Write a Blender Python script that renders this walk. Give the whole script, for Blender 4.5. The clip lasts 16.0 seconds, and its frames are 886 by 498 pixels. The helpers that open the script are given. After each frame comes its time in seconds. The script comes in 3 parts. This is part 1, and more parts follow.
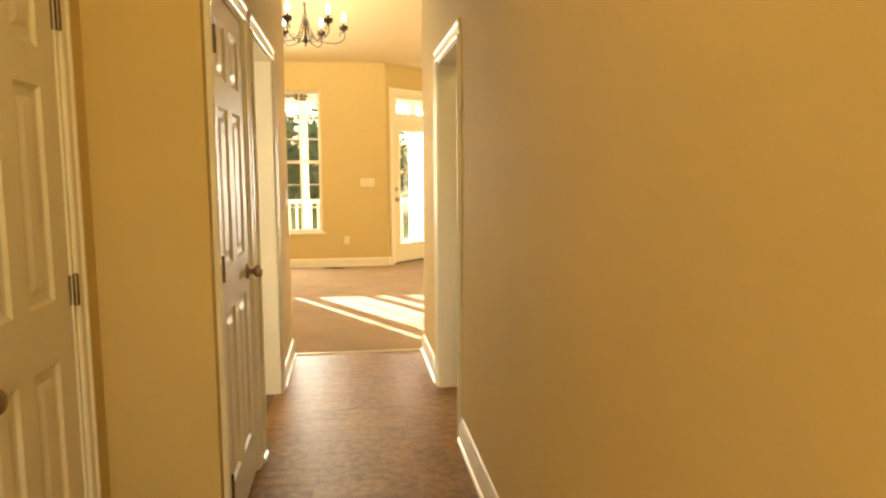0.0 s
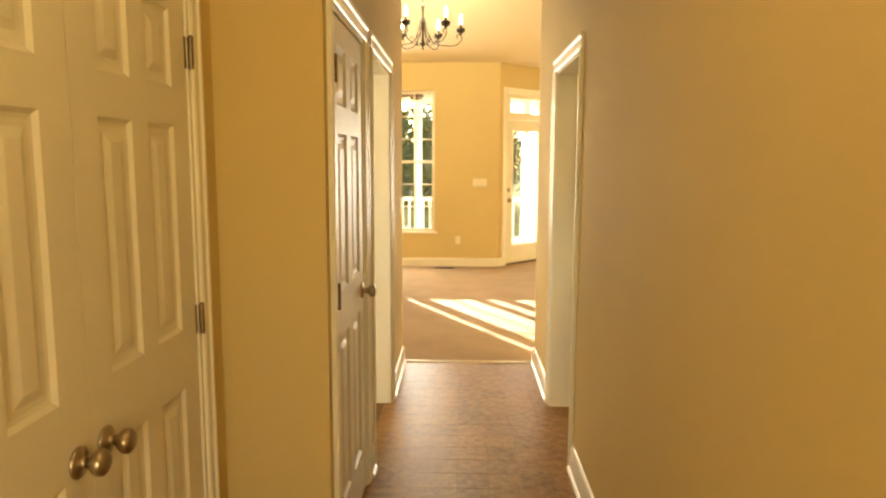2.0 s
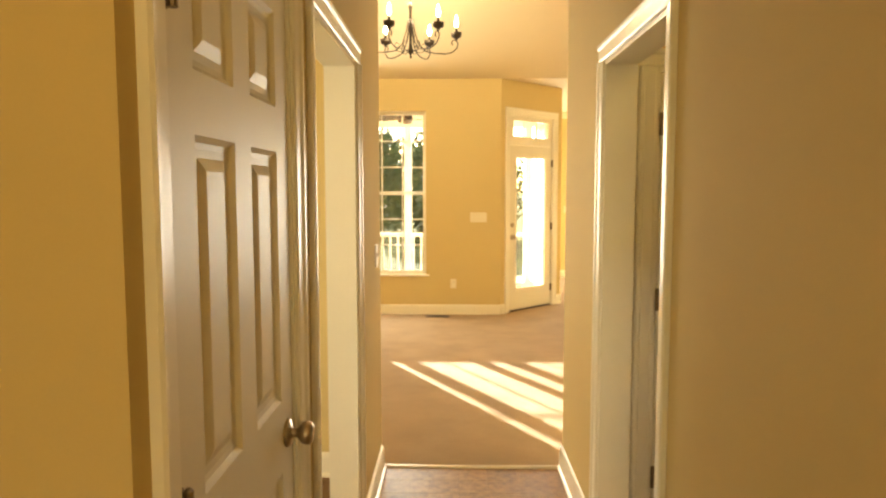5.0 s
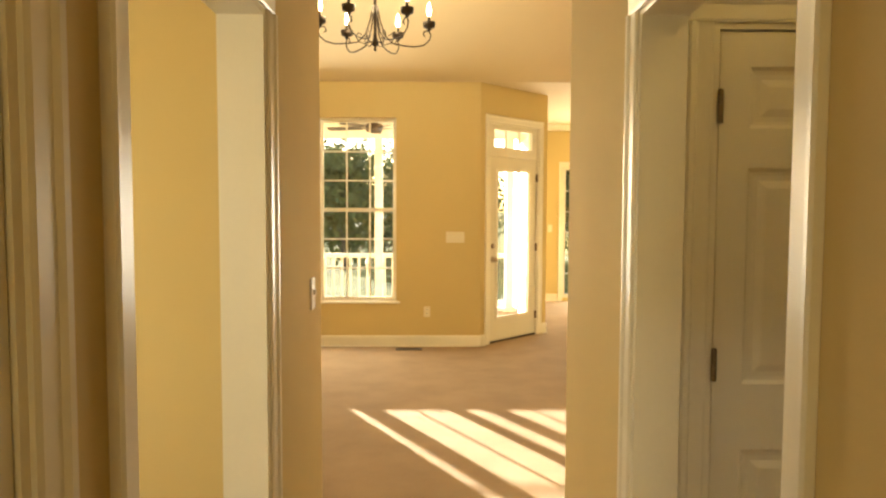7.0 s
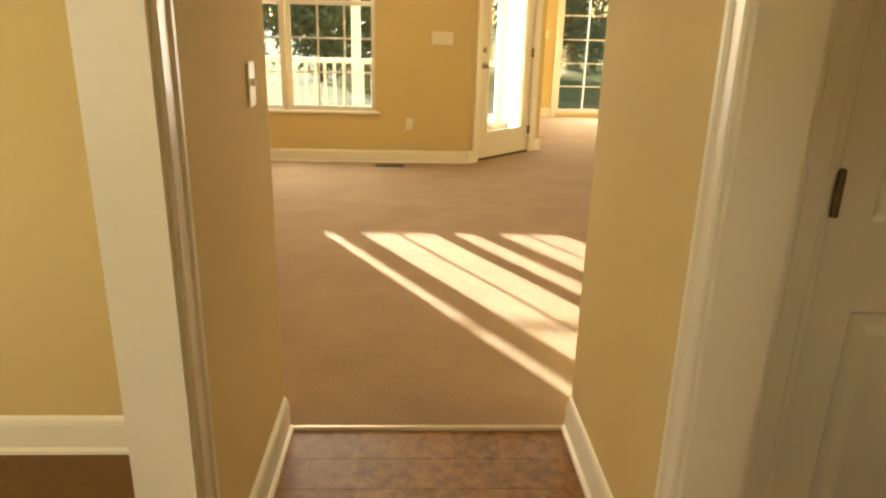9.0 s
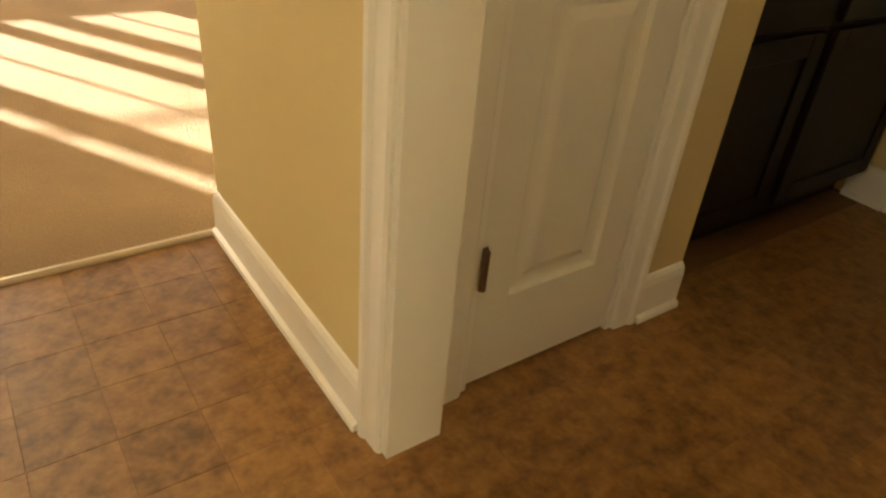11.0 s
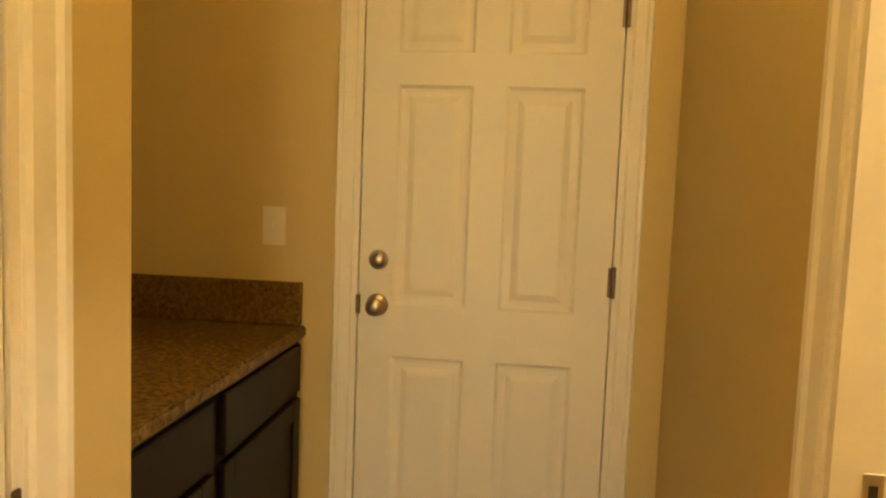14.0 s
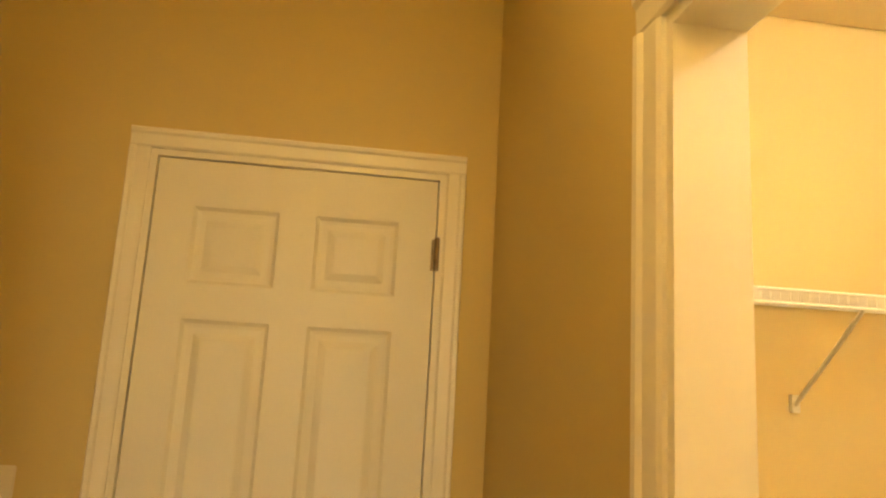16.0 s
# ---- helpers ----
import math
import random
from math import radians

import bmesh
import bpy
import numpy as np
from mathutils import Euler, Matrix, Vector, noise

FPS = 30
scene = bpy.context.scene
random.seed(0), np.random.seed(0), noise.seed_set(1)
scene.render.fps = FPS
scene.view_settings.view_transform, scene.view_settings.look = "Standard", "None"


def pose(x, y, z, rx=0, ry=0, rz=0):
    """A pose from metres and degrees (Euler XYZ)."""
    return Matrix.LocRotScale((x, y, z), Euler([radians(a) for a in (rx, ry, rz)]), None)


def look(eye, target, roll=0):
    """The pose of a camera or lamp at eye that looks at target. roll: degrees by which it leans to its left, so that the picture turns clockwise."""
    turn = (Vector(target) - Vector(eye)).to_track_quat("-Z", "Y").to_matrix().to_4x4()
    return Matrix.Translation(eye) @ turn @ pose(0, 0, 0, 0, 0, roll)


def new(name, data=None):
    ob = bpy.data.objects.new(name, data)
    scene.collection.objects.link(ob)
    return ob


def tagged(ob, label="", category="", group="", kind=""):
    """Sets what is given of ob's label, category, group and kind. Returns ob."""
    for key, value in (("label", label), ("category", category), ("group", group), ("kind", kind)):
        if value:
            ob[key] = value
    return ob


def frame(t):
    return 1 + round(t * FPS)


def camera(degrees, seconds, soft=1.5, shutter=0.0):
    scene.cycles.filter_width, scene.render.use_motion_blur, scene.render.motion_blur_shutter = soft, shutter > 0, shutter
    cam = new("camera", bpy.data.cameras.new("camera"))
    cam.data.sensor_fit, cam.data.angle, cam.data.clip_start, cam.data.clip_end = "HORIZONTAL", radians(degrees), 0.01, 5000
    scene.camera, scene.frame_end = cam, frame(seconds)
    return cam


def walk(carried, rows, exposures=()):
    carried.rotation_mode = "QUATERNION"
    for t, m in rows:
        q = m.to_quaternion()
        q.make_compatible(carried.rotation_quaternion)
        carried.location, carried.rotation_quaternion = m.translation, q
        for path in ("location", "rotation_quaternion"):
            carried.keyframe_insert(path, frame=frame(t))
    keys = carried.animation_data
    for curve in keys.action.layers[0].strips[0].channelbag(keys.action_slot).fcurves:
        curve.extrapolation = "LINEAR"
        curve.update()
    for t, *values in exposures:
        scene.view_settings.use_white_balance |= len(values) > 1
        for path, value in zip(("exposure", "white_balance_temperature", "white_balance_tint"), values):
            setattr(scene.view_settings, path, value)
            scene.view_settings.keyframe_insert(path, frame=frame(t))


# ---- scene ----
cam = camera(65.5, 16.0, soft=2.3)
PATH = [
    (0, (-0.042, -5.192, 1.396), (0.222, -3.223, 1.164), -0.3),
    (0.5, (-0.067, -5.176, 1.409), (0.062, -3.196, 1.158), -0.5),
    (1, (-0.087, -5.139, 1.422), (-0.051, -3.155, 1.169), -1.1),
    (1.5, (-0.081, -5.132, 1.472), (-0.096, -3.149, 1.216), -0.7),
    (2, (-0.06, -5.101, 1.528), (-0.111, -3.119, 1.271), 0.2),
    (2.5, (-0.073, -4.966, 1.557), (-0.155, -2.984, 1.304), 0.4),
    (3, (-0.099, -4.817, 1.546), (-0.199, -2.833, 1.307), -0.2),
    (3.5, (-0.126, -4.58, 1.532), (-0.222, -2.595, 1.31), -1.3),
    (3.7, (-0.132, -4.479, 1.527), (-0.222, -2.493, 1.314), -1.0),
    (5.8, (-0.078, -3.292, 1.536), (-0.078, -1.298, 1.384), 0.5),
    (6, (-0.077, -3.204, 1.528), (-0.072, -1.21, 1.381), 0.7),
    (6.5, (-0.061, -2.929, 1.525), (-0.034, -0.933, 1.399), 0.1),
    (7, (-0.047, -2.773, 1.518), (-0.015, -0.776, 1.4), 0.2),
    (7.5, (0.003, -2.541, 1.515), (0.048, -0.548, 1.36), 0.4),
    (8, (-0.004, -2.359, 1.497), (0.054, -0.375, 1.247), 0.5),
    (8.2, (-0.021, -2.305, 1.482), (0.037, -0.33, 1.173), 0.9),
    (10.3, (-0.069, -1.804, 1.168), (0.309, -0.174, 0.073), 4.1),
    (10.5, (-0.059, -1.756, 1.141), (0.515, -0.202, 0.021), 5.3),
    (11, (0.024, -1.695, 1.063), (1.034, -0.348, -0.017), 5.3),
    (11.5, (0.133, -1.691, 1.119), (1.433, -0.606, 0.055), 3.1),
    (12, (0.226, -1.636, 1.164), (1.764, -0.854, 0.153), 5.1),
    (12.5, (0.309, -1.582, 1.189), (2.027, -1.046, 0.317), 4.5),
    (13, (0.388, -1.475, 1.206), (2.239, -1.171, 0.513), 3.6),
    (13.5, (0.398, -1.442, 1.23), (2.336, -1.223, 0.789), 2.1),
    (14, (0.459, -1.433, 1.298), (2.44, -1.212, 1.136), 2.2),
    (14.5, (0.481, -1.4, 1.367), (2.471, -1.224, 1.47), 2.1),
    (15, (0.52, -1.415, 1.487), (2.515, -1.305, 1.722), 2.6),
    (15.5, (0.57, -1.45, 1.555), (2.558, -1.471, 1.852), 3.1),
    (16, (0.651, -1.486, 1.515), (2.603, -1.739, 1.871), 3.2),
]
EXPO = [(0.0, 3.8, 6800, 10), (3.5, 3.75, 6800, 10), (6.0, 3.45, 6800, 10), (8.2, 3.15, 6600, 8), (10.3, 3.2, 6400, 10), (11.0, 3.4, 6500, 10), (12.0, 4.3, 7000, 12),
        (13.0, 4.7, 7600, 14), (14.5, 4.8, 8300, 14), (16.0, 4.75, 8300, 14)]
walk(cam, [(t, look(eye, target, roll)) for t, eye, target, roll in PATH], EXPO)

# ---- world, sun, lamps ----
SUN_DIR = Vector((0.5, -0.866, -0.187)).normalized()
world = bpy.data.worlds.new("sky")
scene.world = world
world.use_nodes = True
nt = world.node_tree
sky = nt.nodes.new("ShaderNodeTexSky")
sky.sky_type, sky.sun_disc = "NISHITA", False
sky.sun_elevation, sky.sun_rotation = radians(10.6), radians(-30)
nt.links.new(sky.outputs[0], nt.nodes["Background"].inputs[0])
nt.nodes["Background"].inputs[1].default_value = 0.065

sun = new("sun", bpy.data.lights.new("sun", "SUN"))
sun.data.energy, sun.data.angle, sun.data.color = 5.0, radians(0.5), (1.0, 0.94, 0.82)
sun.matrix_world = look((0, 0, 6), Vector((0, 0, 6)) + SUN_DIR)


def lamp(name, kind, energy, color, m, size=0.1, size_y=None):
    ob = new(name, bpy.data.lights.new(name, kind))
    ob.data.energy, ob.data.color = energy, color
    if kind == "AREA":
        ob.data.size = size
        if size_y:
            ob.data.shape, ob.data.size_y = "RECTANGLE", size_y
    else:
        ob.data.shadow_soft_size = size
    ob.matrix_world = m
    return ob


WARM = (1.0, 0.72, 0.27)
DAY = (1.0, 0.95, 0.80)
# Hall, mud and laundry bulbs: ceiling sources unseen, assumed to light these rooms.
lamp("unseen_hall_bulb", "POINT", 0.85, WARM, pose(-0.15, -4.2, 2.62), 0.09)
lamp("unseen_mud_bulb", "POINT", 0.38, (1.0, 0.74, 0.22), pose(1.05, -1.4, 2.6), 0.09)
lamp("unseen_laundry_bulb", "POINT", 1.8, (1.0, 0.94, 0.74), pose(1.2, -2.75, 2.56), 0.06)
lamp("chandelier_bulbs", "POINT", 7.5, (1.0, 0.84, 0.52), pose(-0.48, 2.52, 3.25), 0.2)
lamp("window_light", "AREA", 8, DAY, look((-1.245, 4.62, 1.5), (-1.245, 0, 1.2)), 1.6, 1.9)
lamp("patio_light", "AREA", 14, DAY, look((2.95, 8.3, 1.2), (2.4, 3, 1.0)), 1.7, 2.0)
# Two fill lamps at added windows, to brighten side room and mud room.
lamp("side_room_fill", "AREA", 2.3, (1.0, 0.87, 0.55), look((-1.8, -2.72, 1.5), (-1.8, 0, 1.3)), 1.2, 1.4)
lamp("side_room_west_fill", "AREA", 1.9, (1.0, 0.88, 0.58), look((-3.26, -1.4, 1.5), (-0.6, -1.2, 1.3)), 1.1, 1.4)
# Fill from behind the start; the window it stands in is added.
lamp("hall_fill_light", "AREA", 2.1, (1.0, 0.74, 0.30), look((-0.2, -6.5, 1.35), (-0.1, -3, 1.1)), 0.75, 1.3)

# ---- materials ----


def mat(name, color, rough=0.5, metal=0.0, var=0.06, scale=6.0, fine=120.0, bump=0.08, dist=0.002, coat=0.0, rand=0.0, spec=0.5, hue=None):
    m = bpy.data.materials.new(name)
    m.use_nodes = True
    t = m.node_tree
    b = t.nodes["Principled BSDF"]
    b.inputs["Roughness"].default_value, b.inputs["Metallic"].default_value = rough, metal
    b.inputs["Coat Weight"].default_value = coat
    b.inputs["Specular IOR Level"].default_value = spec
    co = t.nodes.new("ShaderNodeTexCoord")
    n1, n2 = t.nodes.new("ShaderNodeTexNoise"), t.nodes.new("ShaderNodeTexNoise")
    n1.inputs["Scale"].default_value, n2.inputs["Scale"].default_value = scale, fine
    n1.inputs["Detail"].default_value = 6
    geo = t.nodes.new("ShaderNodeNewGeometry")
    for n in (n1, n2):
        t.links.new(geo.outputs["Position"], n.inputs["Vector"])
    ramp = t.nodes.new("ShaderNodeValToRGB")
    c = Vector(color)
    lo = c * (1 - var)
    hi = Vector(hue) if hue else c * (1 + var)
    ramp.color_ramp.elements[0].color, ramp.color_ramp.elements[1].color = (*lo, 1), (*hi, 1)
    ramp.color_ramp.elements[0].position, ramp.color_ramp.elements[1].position = 0.3, 0.7
    mix = t.nodes.new("ShaderNodeMath")
    mix.operation = "MULTIPLY_ADD"
    mix.inputs[1].default_value = 0.7
    t.links.new(n1.outputs[0], mix.inputs[0])
    m2 = t.nodes.new("ShaderNodeMath")
    m2.operation = "MULTIPLY"
    m2.inputs[1].default_value = 0.3
    t.links.new(n2.outputs[0], m2.inputs[0])
    t.links.new(m2.outputs[0], mix.inputs[2])
    src = mix.outputs[0]
    if rand:
        oi = t.nodes.new("ShaderNodeObjectInfo")
        a = t.nodes.new("ShaderNodeMath")
        a.operation = "MULTIPLY_ADD"
        a.inputs[1].default_value, a.inputs[2].default_value = rand, -rand / 2
        t.links.new(oi.outputs["Random"], a.inputs[0])
        s = t.nodes.new("ShaderNodeMath")
        t.links.new(src, s.inputs[0])
        t.links.new(a.outputs[0], s.inputs[1])
        src = s.outputs[0]
    t.links.new(src, ramp.inputs[0])
    t.links.new(ramp.outputs[0], b.inputs["Base Color"])
    if bump:
        bp = t.nodes.new("ShaderNodeBump")
        bp.inputs["Strength"].default_value, bp.inputs["Distance"].default_value = bump, dist
        t.links.new(n2.outputs[0], bp.inputs["Height"])
        t.links.new(bp.outputs[0], b.inputs["Normal"])
    return m


def glow(name, color, strength):
    m = bpy.data.materials.new(name)
    m.use_nodes = True
    b = m.node_tree.nodes["Principled BSDF"]
    b.inputs["Emission Color"].default_value, b.inputs["Emission Strength"].default_value = (*color, 1), strength
    b.inputs["Base Color"].default_value = (0.8, 0.8, 0.75, 1)
    return m


def glass_mat():
    m = bpy.data.materials.new("clear_glass")
    m.use_nodes = True
    t = m.node_tree
    out = t.nodes["Material Output"]
    tr, gl, mx = (t.nodes.new(k) for k in ("ShaderNodeBsdfTransparent", "ShaderNodeBsdfGlossy", "ShaderNodeMixShader"))
    gl.inputs["Roughness"].default_value = 0.02
    mx.inputs[0].default_value = 0.04
    t.links.new(tr.outputs[0], mx.inputs[1])
    t.links.new(gl.outputs[0], mx.inputs[2])
    t.links.new(mx.outputs[0], out.inputs[0])
    return m


WALL = mat("tan_wall_paint", (0.61, 0.484, 0.24), 0.8, spec=0.2, var=0.03, scale=1.5, fine=220, bump=0.12, dist=0.0015)
CEIL = mat("ceiling_paint", (0.66, 0.55, 0.36), 0.8, var=0.03, scale=1.5, fine=160, bump=0.15)
TRIM = mat("white_trim_paint", (0.78, 0.74, 0.645), 0.32, var=0.025, scale=4, fine=90, bump=0.03)
DOOR = mat("white_door_paint", (0.72, 0.68, 0.58), 0.44, var=0.03, scale=3, fine=140, bump=0.06)
TILE = mat("brown_vinyl_tile", (0.178, 0.080, 0.020), 0.42, var=0.32, scale=22, fine=70, bump=0.03, dist=0.001, rand=0.12, spec=0.4, hue=(0.35, 0.178, 0.052))
GROUT = mat("dark_grout", (0.15, 0.070, 0.020), 0.6, var=0.2, scale=30)
CARPET = mat("beige_carpet", (0.33, 0.232, 0.140), 0.95, var=0.14, scale=3.0, fine=150, bump=1.0, dist=0.006, spec=0.1)
NICKEL = mat("brushed_nickel", (0.42, 0.36, 0.29), 0.28, 1.0, var=0.08, scale=40, fine=300, bump=0.05)
BRONZE = mat("dark_bronze", (0.045, 0.032, 0.022), 0.45, 0.7, var=0.3, scale=30, bump=0.1)
HINGE = mat("aged_hinge_steel", (0.20, 0.15, 0.10), 0.38, 1.0, var=0.2, scale=50)
ESPRESSO = mat("espresso_wood", (0.012, 0.007, 0.006), 0.45, spec=0.18, var=0.35, scale=14, fine=90, bump=0.06)
GRANITE = mat("brown_granite", (0.12, 0.053, 0.011), 0.25, spec=0.35, var=0.6, scale=70, fine=220, bump=0.0, hue=(0.27, 0.16, 0.045))
PLATE = mat("ivory_plastic", (0.74, 0.68, 0.55), 0.4, var=0.02, bump=0.0)
# Dark colour for thin solids that stand in for shaded openings.
HOLE_SHADE = mat("hole_shade", (0.03, 0.025, 0.02), 0.6, var=0.1)
RUBBER = mat("black_rubber", (0.02, 0.018, 0.016), 0.7)
WIRE = mat("white_coated_wire", (0.72, 0.70, 0.64), 0.4, var=0.02, bump=0.0)
BULB = glow("lit_bulb", (1.0, 0.74, 0.40), 4)
# Glow for the assumed ceiling domes, which are out of view.
DOME = glow("unseen_dome_glow", (1.0, 0.74, 0.42), 0.6)
GLASS = glass_mat()
PORCH = mat("porch_white_paint", (0.74, 0.70, 0.60), 0.5, var=0.05, scale=5)
DECK = mat("porch_boards", (0.42, 0.38, 0.31), 0.7, var=0.15, scale=8)
GRASS = mat("grass", (0.085, 0.105, 0.025), 0.9, spec=0.05, var=0.5, scale=0.6, fine=20, bump=0.6, dist=0.05, hue=(0.16, 0.17, 0.05))
BARK = mat("bark", (0.06, 0.045, 0.033), 0.9, var=0.4, scale=8, bump=0.5, dist=0.02)
LEAF = mat("leaves", (0.10, 0.13, 0.05), 0.6, spec=0.1, var=0.5, scale=1.2, fine=8, bump=0.0, hue=(0.15, 0.17, 0.06))
FAN = mat("fan_brown", (0.055, 0.030, 0.018), 0.45, var=0.2)
LFLOOR = mat("light_vinyl", (0.72, 0.67, 0.55), 0.4, var=0.08, scale=8)

# ---- mesh helpers ----


def box(bm, x0, x1, y0, y1, z0, z1, m=None):
    vs = [bm.verts.new(Vector((x, y, z)) if m is None else m @ Vector((x, y, z))) for x in (x0, x1) for y in (y0, y1) for z in (z0, z1)]
    for f in ((0, 1, 3, 2), (4, 6, 7, 5), (0, 4, 5, 1), (2, 3, 7, 6), (0, 2, 6, 4), (1, 5, 7, 3)):
        bm.faces.new([vs[i] for i in f])


def bev(bm, w=0.003, seg=1):
    bmesh.ops.bevel(bm, geom=bm.edges[:], offset=w, segments=seg, affect="EDGES", clamp_overlap=True)


def prism(bm, poly, m, length):
    """A profile (u, v) drawn out along w; m places (u, v, w)."""
    a = [bm.verts.new(m @ Vector((u, v, 0))) for u, v in poly]
    b = [bm.verts.new(m @ Vector((u, v, length))) for u, v in poly]
    n = len(poly)
    for i in range(n):
        bm.faces.new((a[i], a[(i + 1) % n], b[(i + 1) % n], b[i]))
    bm.faces.new(a[::-1])
    bm.faces.new(b)


def lathe(bm, prof, m, n=20):
    """A profile (r, h) turned about the local z axis."""
    rings = [[bm.verts.new(m @ Vector((r * math.cos(k * math.tau / n), r * math.sin(k * math.tau / n), h))) for k in range(n)] for r, h in prof]
    for p, q in zip(rings, rings[1:]):
        for k in range(n):
            bm.faces.new((p[k], p[(k + 1) % n], q[(k + 1) % n], q[k]))
    bm.faces.new(rings[0][::-1])
    bm.faces.new(rings[-1])


def tube(bm, pts, r, n=8, taper=1.0):
    pts = [Vector(p) for p in pts]
    rings = []
    for i, p in enumerate(pts):
        d = (pts[min(i + 1, len(pts) - 1)] - pts[max(i - 1, 0)]).normalized()
        a = d.orthogonal().normalized() if i == 0 else (rings_a - d * rings_a.dot(d)).normalized()
        rings_a = a
        b = d.cross(a)
        rr = r * (1 + (taper - 1) * i / (len(pts) - 1))
        rings.append([bm.verts.new(p + (a * math.cos(k * math.tau / n) + b * math.sin(k * math.tau / n)) * rr) for k in range(n)])
    for p, q in zip(rings, rings[1:]):
        for k in range(n):
            bm.faces.new((p[k], p[(k + 1) % n], q[(k + 1) % n], q[k]))
    bm.faces.new(rings[0][::-1])
    bm.faces.new(rings[-1])


def done(name, bm, material, smooth=False):
    bmesh.ops.recalc_face_normals(bm, faces=bm.faces[:])
    me = bpy.data.meshes.new(name)
    bm.to_mesh(me)
    bm.free()
    me.materials.append(material)
    if smooth:
        for p in me.polygons:
            p.use_smooth = True
    return me


def part(name, bm, material, parent, label="", smooth=False):
    ob = new(name, done(name, bm, material, smooth))
    ob.parent = parent
    return tagged(ob, label) if label else ob


def thing(name, label, category, m=None, group="", kind=""):
    ob = new(name)
    ob.empty_display_size = 0.1
    if m is not None:
        ob.matrix_world = m
    return tagged(ob, label, category, group, kind)


def solid(name, bm, material, label="", category="", kind="structure", smooth=False):
    return tagged(new(name, done(name, bm, material, smooth)), label, category, kind=kind)


def frame_of(p0, p1):
    """Local axes of a wall's face: x along it, y into the wall, z up."""
    d = (Vector((*p1, 0)) - Vector((*p0, 0)))
    n = d.length
    d /= n
    back = Vector((-d.y, d.x, 0))
    return Matrix(((d.x, back.x, 0, p0[0]), (d.y, back.y, 0, p0[1]), (0, 0, 1, 0), (0, 0, 0, 1))), n


CASING = ((0, 0), (0, 0.009), (0.008, 0.013), (0.046, 0.014), (0.054, 0.020), (0.066, 0.021), (0.072, 0.016), (0.072, 0))
BASE = ((0, 0), (0, 0.028), (0.012, 0.026), (0.020, 0.016), (0.100, 0.015), (0.118, 0.011), (0.127, 0.005), (0.130, 0))
CROWN = ((0, 0), (-0.10, 0), (-0.10, 0.012), (-0.03, 0.075), (-0.012, 0.09), (0, 0.09))


def wall(name, p0, p1, height, holes=(), thick=0.12, label="tan painted plaster wall", base=(), material=None):
    m, n = frame_of(p0, p1)
    bm = bmesh.new()
    s = 0.0
    for s0, s1, z0, z1 in sorted(holes):
        if s0 > s + 1e-4:
            box(bm, s, s0, 0, thick, 0, height, m)
        if z0 > 0:
            box(bm, s0, s1, 0, thick, 0, z0, m)
        if z1 < height:
            box(bm, s0, s1, 0, thick, z1, height, m)
        s = s1
    if s < n - 1e-4:
        box(bm, s, n, 0, thick, 0, height, m)
    solid(name, bm, material or WALL, label, "wall")
    for a, b in base:
        bm = bmesh.new()
        prism(bm, BASE, m @ Matrix(((0, 0, 1, a), (0, -1, 0, 0), (1, 0, 0, 0), (0, 0, 0, 1))), b - a)
        solid("baseboard", bm, TRIM, "white painted baseboard with shoe moulding", "baseboard")
    return m


def casing(m, s0, s1, top, thick=0.12, name="trim", jamb=True, stop=False, back=False, sill=0.0, deep=None, wide=1.0):
    """Moulded casing on the wall's face round an opening, and the jamb that lines it."""
    th = thing(name, "white moulded door casing with painted jamb", "casing", kind="structure")
    sides = [(m, "casing")] + ([(m @ Matrix.Translation((s0 + s1, thick, 0)) @ Matrix.Diagonal((-1, -1, 1, 1)), "casing")] if back else [])
    cut = [(u * wide, v) for u, v in CASING]
    for mm, nm in sides:
        for kind in range(3):
            bm = bmesh.new()
            if kind == 0:
                q = Matrix(((-1, 0, 0, s0), (0, -1, 0, 0), (0, 0, 1, sill), (0, 0, 0, 1)))
                prism(bm, cut, mm @ q, top - sill)
            elif kind == 1:
                q = Matrix(((1, 0, 0, s1), (0, -1, 0, 0), (0, 0, 1, sill), (0, 0, 0, 1)))
                prism(bm, cut, mm @ q, top - sill)
            else:
                q = Matrix(((0, 0, 1, s0 - 0.072 * wide), (0, -1, 0, 0), (1, 0, 0, top), (0, 0, 0, 1)))
                prism(bm, cut, mm @ q, s1 - s0 + 0.144 * wide)
            part(nm, bm, TRIM, th)
    if jamb:
        d = deep or thick
        for a, b, c, e in ((s0 - 0.001, s0 + 0.018, 0, top), (s1 - 0.018, s1 + 0.001, 0, top), (s0 + 0.018, s1 - 0.018, top - 0.018, top + 0.001)):
            bm = bmesh.new()
            box(bm, a, b, -0.002, d + 0.002, c, e, m)
            part("jamb", bm, TRIM, th)
    if stop:
        for a, b, c, e in ((s0 + 0.018, s0 + 0.03, 0, top - 0.018), (s1 - 0.03, s1 - 0.018, 0, top - 0.018), (s0 + 0.03, s1 - 0.03, top - 0.03, top - 0.018)):
            bm = bmesh.new()
            box(bm, a, b, 0.040, 0.075, c, e, m)
            part("door_stop", bm, TRIM, th)
    return th


